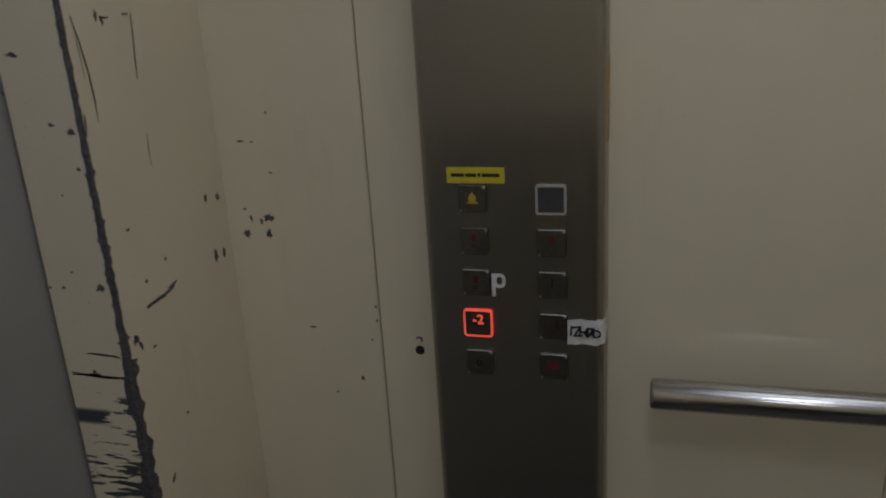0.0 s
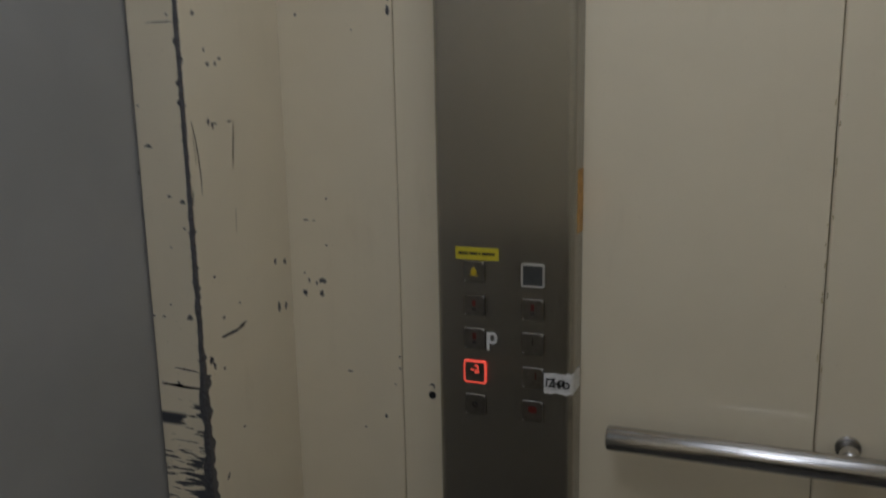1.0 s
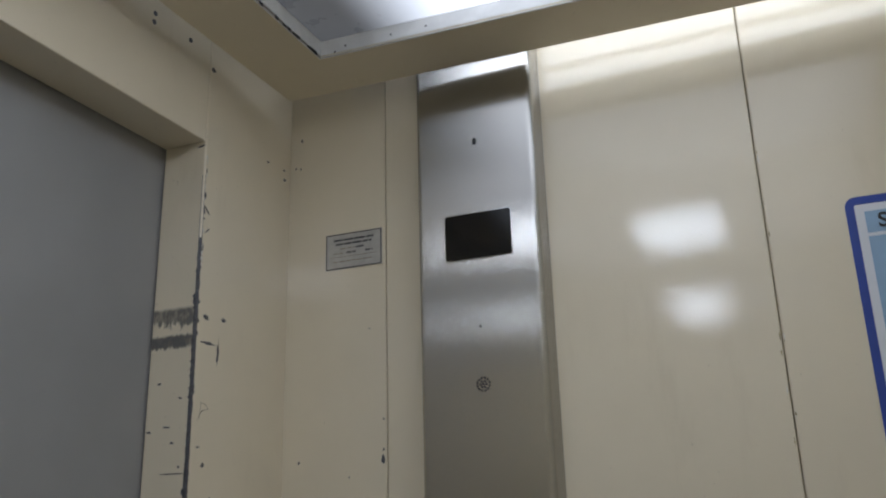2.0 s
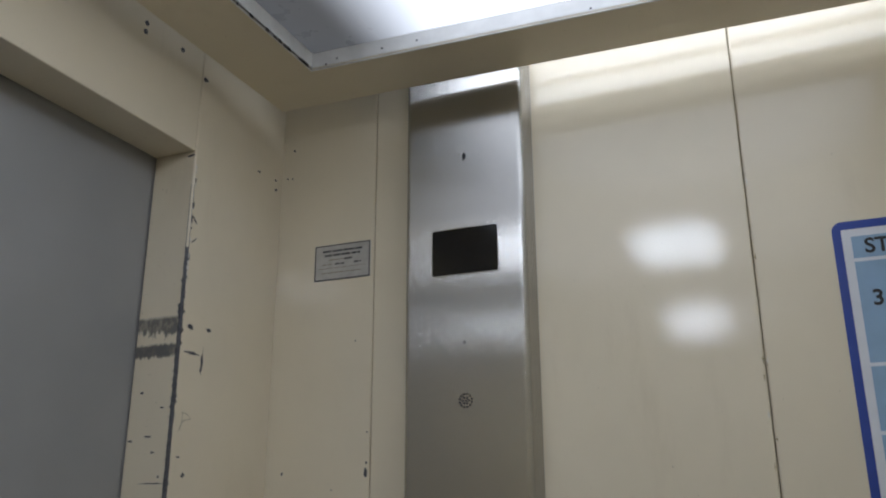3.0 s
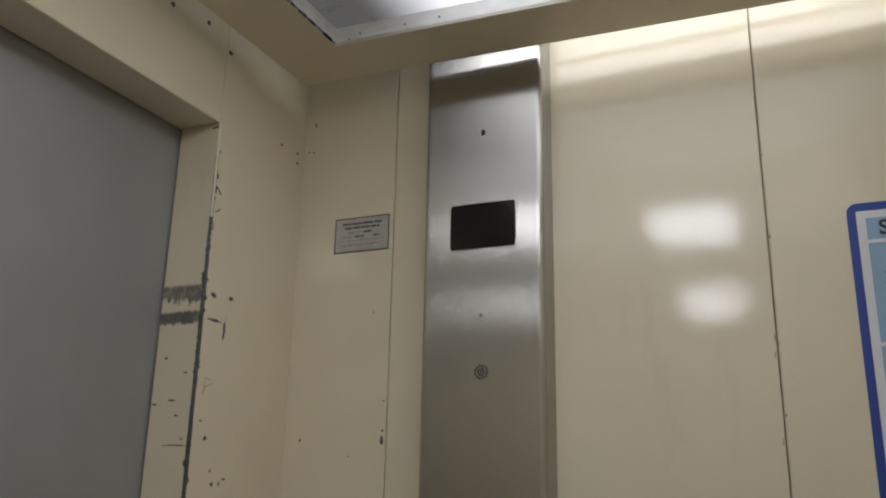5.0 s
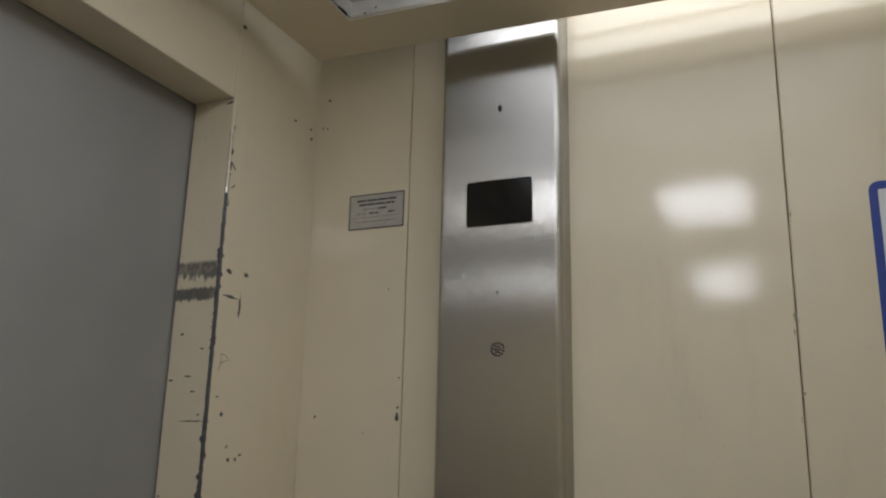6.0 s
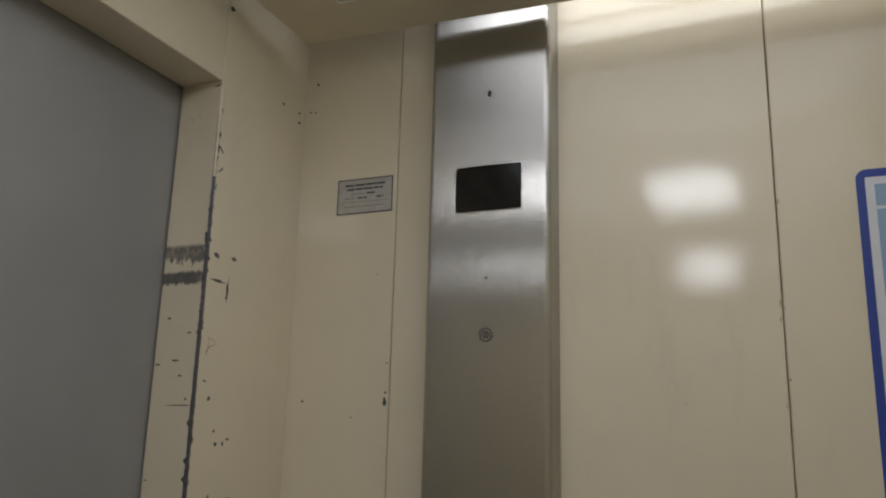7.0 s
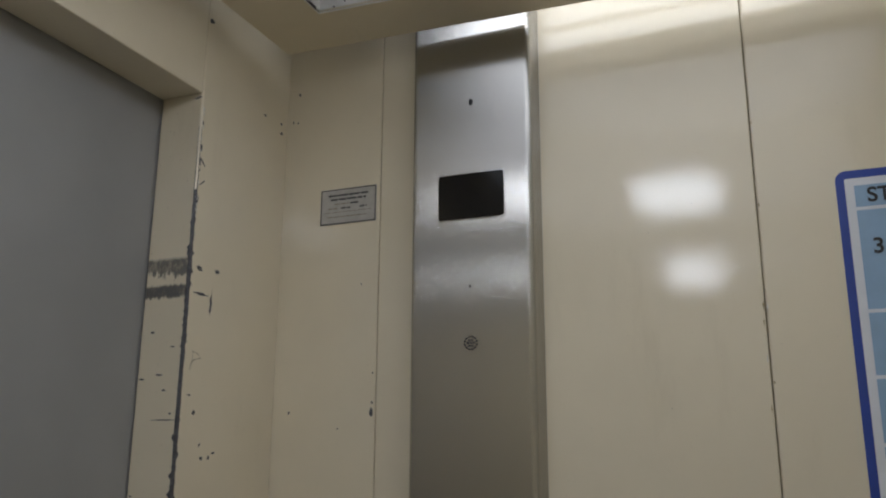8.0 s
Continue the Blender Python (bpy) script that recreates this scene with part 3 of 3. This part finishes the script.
def scratch(plane, a, b, width, material=BARE, bow=0.0, steps=10, seed=1):
    """A thin scratch from a to b (along the wall, height), tapering and slightly bowed."""
    rng = random.Random(seed)
    a, b = Vector(a), Vector(b)
    side = (b - a).orthogonal().normalized()
    bm = bmesh.new()
    pairs = []
    for k in range(steps + 1):
        f = k / steps
        mid = a.lerp(b, f) + side * (bow * math.sin(math.pi * f) + rng.uniform(-0.0004, 0.0004))
        half = side * width / 2000 * (0.35 + 0.65 * math.sin(math.pi * (0.08 + 0.84 * f))) * rng.uniform(0.7, 1.2)
        p, q = mid + half, mid - half
        pairs.append((bm.verts.new(on_wall(plane, p.x, p.y, 0.0005)), bm.verts.new(on_wall(plane, q.x, q.y, 0.0005))))
    for (p, q), (r, s) in zip(pairs, pairs[1:]):
        bm.faces.new((p, q, s, r))
    bmesh.ops.solidify(bm, geom=list(bm.faces), thickness=0.0004)
    return part("scratch", bm, material, OWNER[plane])


def worn_edge(plane, z0, z1, width):
    """Paint rubbed off along the arris of the jamb: a strip of uneven width (metres, by height)."""
    bm = bmesh.new()
    rows = []
    z = z0
    while z <= z1:
        w = width(z)
        w *= 0.45 + 1.2 * max(0.0, 0.5 + noise.noise((z * 60, 3.1 if plane == "front" else 7.7, 0)))
        w += 0.0012 * noise.noise((z * 320, 1.3 if plane == "front" else 5.2, 2))
        burr = noise.noise((z * 130, 9.4 if plane == "front" else 2.6, 4))
        if burr > 0.22 and z < 1.84:
            w += (0.012 if z < 1.06 else 0.004) * (burr - 0.22) * 2.0
        w = max(w, 0.0001)
        if plane == "front":
            a, b = on_wall("front", JAMB_Y + 0.0026, z, 0.0004), on_wall("front", JAMB_Y + 0.003 + w, z, 0.0004)
        else:
            a, b = on_wall("reveal", -0.0026, z, 0.0004), on_wall("reveal", -0.003 - w, z, 0.0004)
        rows.append((bm.verts.new(a), bm.verts.new(b)))
        z += 0.0016
    for (p, q), (r, s) in zip(rows, rows[1:]):
        bm.faces.new((p, q, s, r))
    bmesh.ops.recalc_face_normals(bm, faces=bm.faces)
    bmesh.ops.solidify(bm, geom=list(bm.faces), thickness=0.0003)
    return part("worn_edge", bm, BARE, return_panel, "bare dark metal along the worn edge")


def fade(z, rows):
    for (za, wa), (zb, wb) in zip(rows, rows[1:]):
        if za <= z <= zb:
            return wa + (wb - wa) * (z - za) / (zb - za)
    return rows[0][1] if z < rows[0][0] else rows[-1][1]


WEAR = ((0.5, 0.010), (0.88, 0.0085), (1.0, 0.0055), (1.06, 0.0022), (1.3, 0.0012), (1.7, 0.0010), (1.84, 0.0008), (1.87, 0.0003), (1.97, 0.0))
worn_edge("front", 0.45, 1.955, lambda z: fade(z, WEAR))
worn_edge("reveal", 0.45, 1.955, lambda z: fade(z, WEAR) * 0.75)


def bare_arris():
    """The rounded arris itself, bare where the strips beside it are."""
    bm = bmesh.new()
    rows = []
    z = 0.45
    while z <= 1.86:
        ring = []
        for k in range(6):
            a = radians(180 + 90 * k / 5)
            ring.append(bm.verts.new((-0.003 - 0.0034 * math.sin(a) * 1.0, JAMB_Y + 0.003 + 0.0034 * math.cos(a), z)))
        rows.append(ring)
        z += 0.05
    for lo, hi in zip(rows, rows[1:]):
        for k in range(5):
            bm.faces.new((lo[k], lo[k + 1], hi[k + 1], hi[k]))
    bmesh.ops.recalc_face_normals(bm, faces=bm.faces)
    return part("bare_arris", bm, BARE, return_panel)


bare_arris()

chip("front", -0.192, 1.464, 5.0, 6.2, 0)
chip("front", -0.186, 1.445, 6.3, 7.8, 15)
chip("front", -0.169, 1.446, 6.3, 7.9, -20)
chip("front", -0.158, 1.453, 8.8, 4.8, 30)
chip("front", -0.193, 1.366, 5.0, 10.9, 0)
chip("front", -0.180, 1.364, 15.0, 3.1, 0)
chip("front", -0.185, 1.362, 5.0, 12.5, 20)
chip("front", -0.144, 1.365, 15.0, 3.2, 0)
chip("front", -0.148, 1.097, 6.2, 4.2, 30)
chip("front", -0.204, 1.149, 6.3, 4.7, 0)
chip("front", -0.189, 1.085, 7.5, 4.1, 0)
chip("front", -0.168, 1.058, 66.0, 7.0, 3)
chip("front", -0.144, 1.063, 26.0, 5.0, 4)
chip("front", -0.047, 1.139, 7.5, 10.6, 0)
chip("front", -0.019, 1.133, 8.7, 10.8, 0)
chip("front", -0.043, 1.064, 10.5, 18.0, 0)
chip("front", -0.023, 1.060, 8.8, 12.8, 0)
chip("front", -0.157, 0.904, 6.0, 6.1, 0)
chip("front", -0.205, 0.843, 15.0, 6.0, 50)
chip("front", -0.225, 1.031, 10.0, 11.2, -20)
chip("front", -0.218, 1.021, 6.3, 14.5, 20)
chip("front", -0.196, 1.010, 7.5, 4.1, 0)
chip("side", 0.071, 1.235, 3.8, 4.3, 0)
chip("side", 0.032, 1.200, 10.0, 3.5, 0)
chip("side", 0.047, 1.199, 5.0, 2.6, 0)
chip("side", 0.068, 1.160, 5.0, 3.5, 0)
chip("side", 0.025, 1.112, 5.0, 3.6, 0)
chip("side", 0.033, 1.100, 5.0, 11.7, 0)
chip("side", 0.047, 1.096, 5.0, 9.0, 0)
chip("side", 0.058, 1.101, 13.0, 12.5, 20)
chip("side", 0.025, 1.079, 12.0, 12.7, 0)
chip("side", 0.056, 1.079, 8.0, 14.3, 0)
chip("side", 0.102, 0.951, 12.0, 2.7, 0)
chip("side", 0.192, 0.984, 4.0, 4.4, 0)
chip("side", 0.192, 0.965, 4.0, 3.5, 0)
chip("side", 0.183, 0.937, 3.0, 2.7, 0)
chip("side", 0.165, 0.880, 6.0, 7.3, 0)
chip("side", 0.127, 0.857, 5.0, 3.7, 0)
chip("reveal", -0.062, 1.337, 16.0, 6.1, 0)
chip("reveal", -0.073, 1.391, 6.0, 3.1, 0)
chip("reveal", -0.082, 1.300, 3.7, 3.1, 0)
chip("reveal", -0.034, 1.269, 9.0, 4.5, 0)
chip("reveal", -0.012, 1.262, 10.5, 6.7, 0)
chip("reveal", -0.038, 1.198, 3.7, 3.1, 0)
chip("reveal", -0.077, 1.097, 7.5, 4.0, 0)
chip("reveal", -0.060, 1.097, 6.0, 4.0, 0)
chip("reveal", -0.046, 1.115, 5.3, 3.1, 0)
chip("reveal", -0.012, 1.225, 7.0, 3.8, 0)
chip("reveal", -0.044, 1.000, 7.5, 5.7, 0)
chip("reveal", -0.015, 1.099, 12.0, 9.3, 0)
chip("front", -0.221, 1.729, 15.0, 8.1, 0)
chip("front", -0.178, 1.731, 14.0, 8.3, 0)
chip("front", -0.189, 1.676, 6.0, 32.7, 0)
chip("front", -0.214, 1.690, 32.5, 5.4, 0)
chip("front", -0.224, 1.536, 9.0, 2.6, 0)
chip("front", -0.211, 1.511, 9.0, 7.1, 0)
chip("front", -0.233, 1.897, 18.0, 3.0, -40)
chip("front", -0.230, 1.865, 16.0, 3.0, 40)
chip("front", -0.074, 2.040, 8.0, 5.1, 0)
chip("front", -0.022, 2.043, 8.0, 4.2, 0)
chip("front", -0.020, 2.025, 10.0, 6.3, 0)
chip("front", -0.234, 2.142, 6.0, 4.8, 0)
chip("side", 0.023, 2.106, 6.2, 7.6, 0)
chip("side", 0.012, 2.052, 3.8, 4.3, 0)
chip("side", 0.022, 2.050, 4.0, 4.3, 0)
chip("side", 0.164, 1.735, 3.0, 2.9, 0)
chip("side", 0.032, 1.520, 5.0, 6.0, 0)
chip("side", 0.189, 1.535, 4.0, 4.8, 0)
chip("side", 0.189, 1.519, 8.0, 16.2, 0)
chip("side", 0.127, 1.494, 3.0, 2.9, 0)
chip("side", 0.190, 1.583, 4.0, 3.8, 0)
chip("reveal", -0.059, 1.629, 8.0, 3.6, 0)
chip("reveal", -0.020, 1.606, 10.0, 2.6, 0)
chip("reveal", -0.029, 1.542, 9.0, 3.5, 0)
chip("reveal", -0.072, 1.559, 10.0, 3.6, 0)
chip("reveal", -0.041, 1.565, 14.0, 3.5, 0)
chip("reveal", -0.026, 1.499, 52.0, 2.2, 0)
chip("reveal", -0.015, 1.508, 6.0, 3.5, 0)

chip("reveal", -0.008, 2.004, 18.0, 4.5, 10)

# small dark and pale knocks up the arris
rng = random.Random(31)
for k in range(22):
    z = rng.uniform(1.80, 1.985)
    chip("front", JAMB_Y + rng.uniform(0.0035, 0.006), z, rng.uniform(2, 5), rng.uniform(4, 11), 0, WORN_WHITE if k % 3 else BARE)
# flakes along the joint of the wide panel
OWNER["side"] = side_panels["last"]
for k in range(26):
    z = rng.uniform(1.0, 1.95)
    chip("side", SEAM_2 + rng.choice((-1, 1)) * rng.uniform(0.0022, 0.0034), z, rng.uniform(1.5, 3), rng.uniform(4, 14), 0, rng.choice((JOINT, JOINT, WORN_WHITE)))

# longer scratches and pencil strokes
scratch("front", (-0.230, 1.369), (-0.218, 1.267), 2.2, bow=0.004, seed=2)
scratch("front", (-0.229, 1.357), (-0.226, 1.309), 1.2, PENCIL, seed=3)
scratch("front", (-0.135, 1.365), (-0.143, 1.298), 2.4, PENCIL, seed=4)
scratch("front", (-0.237, 1.277), (-0.240, 1.255), 2.6, seed=5)
scratch("front", (-0.143, 1.239), (-0.145, 1.204), 1.6, PENCIL, seed=6)
scratch("front", (-0.188, 1.704), (-0.188, 1.682), 1.2, PENCIL, seed=7)
scratch("front", (-0.222, 1.602), (-0.225, 1.573), 1.0, PENCIL, seed=8)
scratch("front", (-0.225, 1.600), (-0.204, 1.592), 1.2, PENCIL, bow=0.003, seed=9)
scratch("front", (-0.204, 1.592), (-0.229, 1.573), 1.2, PENCIL, bow=-0.006, seed=10)
scratch("reveal", (-0.048, 1.022), (-0.007, 1.019), 2.4, bow=0.001, seed=11)
scratch("reveal", (-0.073, 0.998), (-0.007, 0.996), 3.2, bow=-0.002, seed=12)
scratch("reveal", (-0.073, 0.995), (-0.036, 0.998), 2.0, seed=13)

# drilled holes beside the panel, one plugged
hole = part("drilled_hole", rod((0.247, 0.004, 0.927), (0.247, -0.0007, 0.927), 0.0062, 18), INK, side_panels["wide"])
part("drilled_hole", rod((0.247, 0.004, 0.9415), (0.247, -0.0006, 0.9415), 0.0048, 14), BARE, side_panels["wide"])
part("plug", rod((0.246, 0.004, 0.9400), (0.246, -0.0012, 0.9400), 0.0037, 14, 0.001), PAINT, side_panels["wide"])

# dark screws near the top of the door wall
for y, z in ((-0.380, 2.165), (-0.381, 2.150), (-0.298, 2.164), (-0.238, 2.141)):
    part("screw", rod((-0.012, y, z), (0.0012, y, z), 0.0042, 12, 0.0008), BARE, transom)

def lip_x(y):
    return OPEN_X0


def lip_y(x):
    return -OPEN_Y0 + 0.035 * (x - 0.15)


# knocks in the white lip
rng = random.Random(12)
for k in range(18):
    y = -OPEN_Y0 - 0.012 - 0.3 * rng.random() ** 1.3
    w, h = rng.uniform(0.003, 0.012), rng.uniform(0.002, 0.0050)
    part("paint_chip", box(lip_x(y) - 0.0004, y - w / 2, CEIL_Z - 0.0016, lip_x(y) + 0.0005, y + w / 2, CEIL_Z + h, 0.0004, 1), BARE, opening_lip)
for x, z in ((0.203, 0.004), (0.222, 0.011), (0.301, 0.012), (0.36, 0.013), (0.63, 0.006)):
    part("paint_chip", box(x, lip_y(x) - 0.0006, CEIL_Z + z, x + 0.003, lip_y(x) + 0.0006, CEIL_Z + z + 0.0028), BARE, opening_lip)
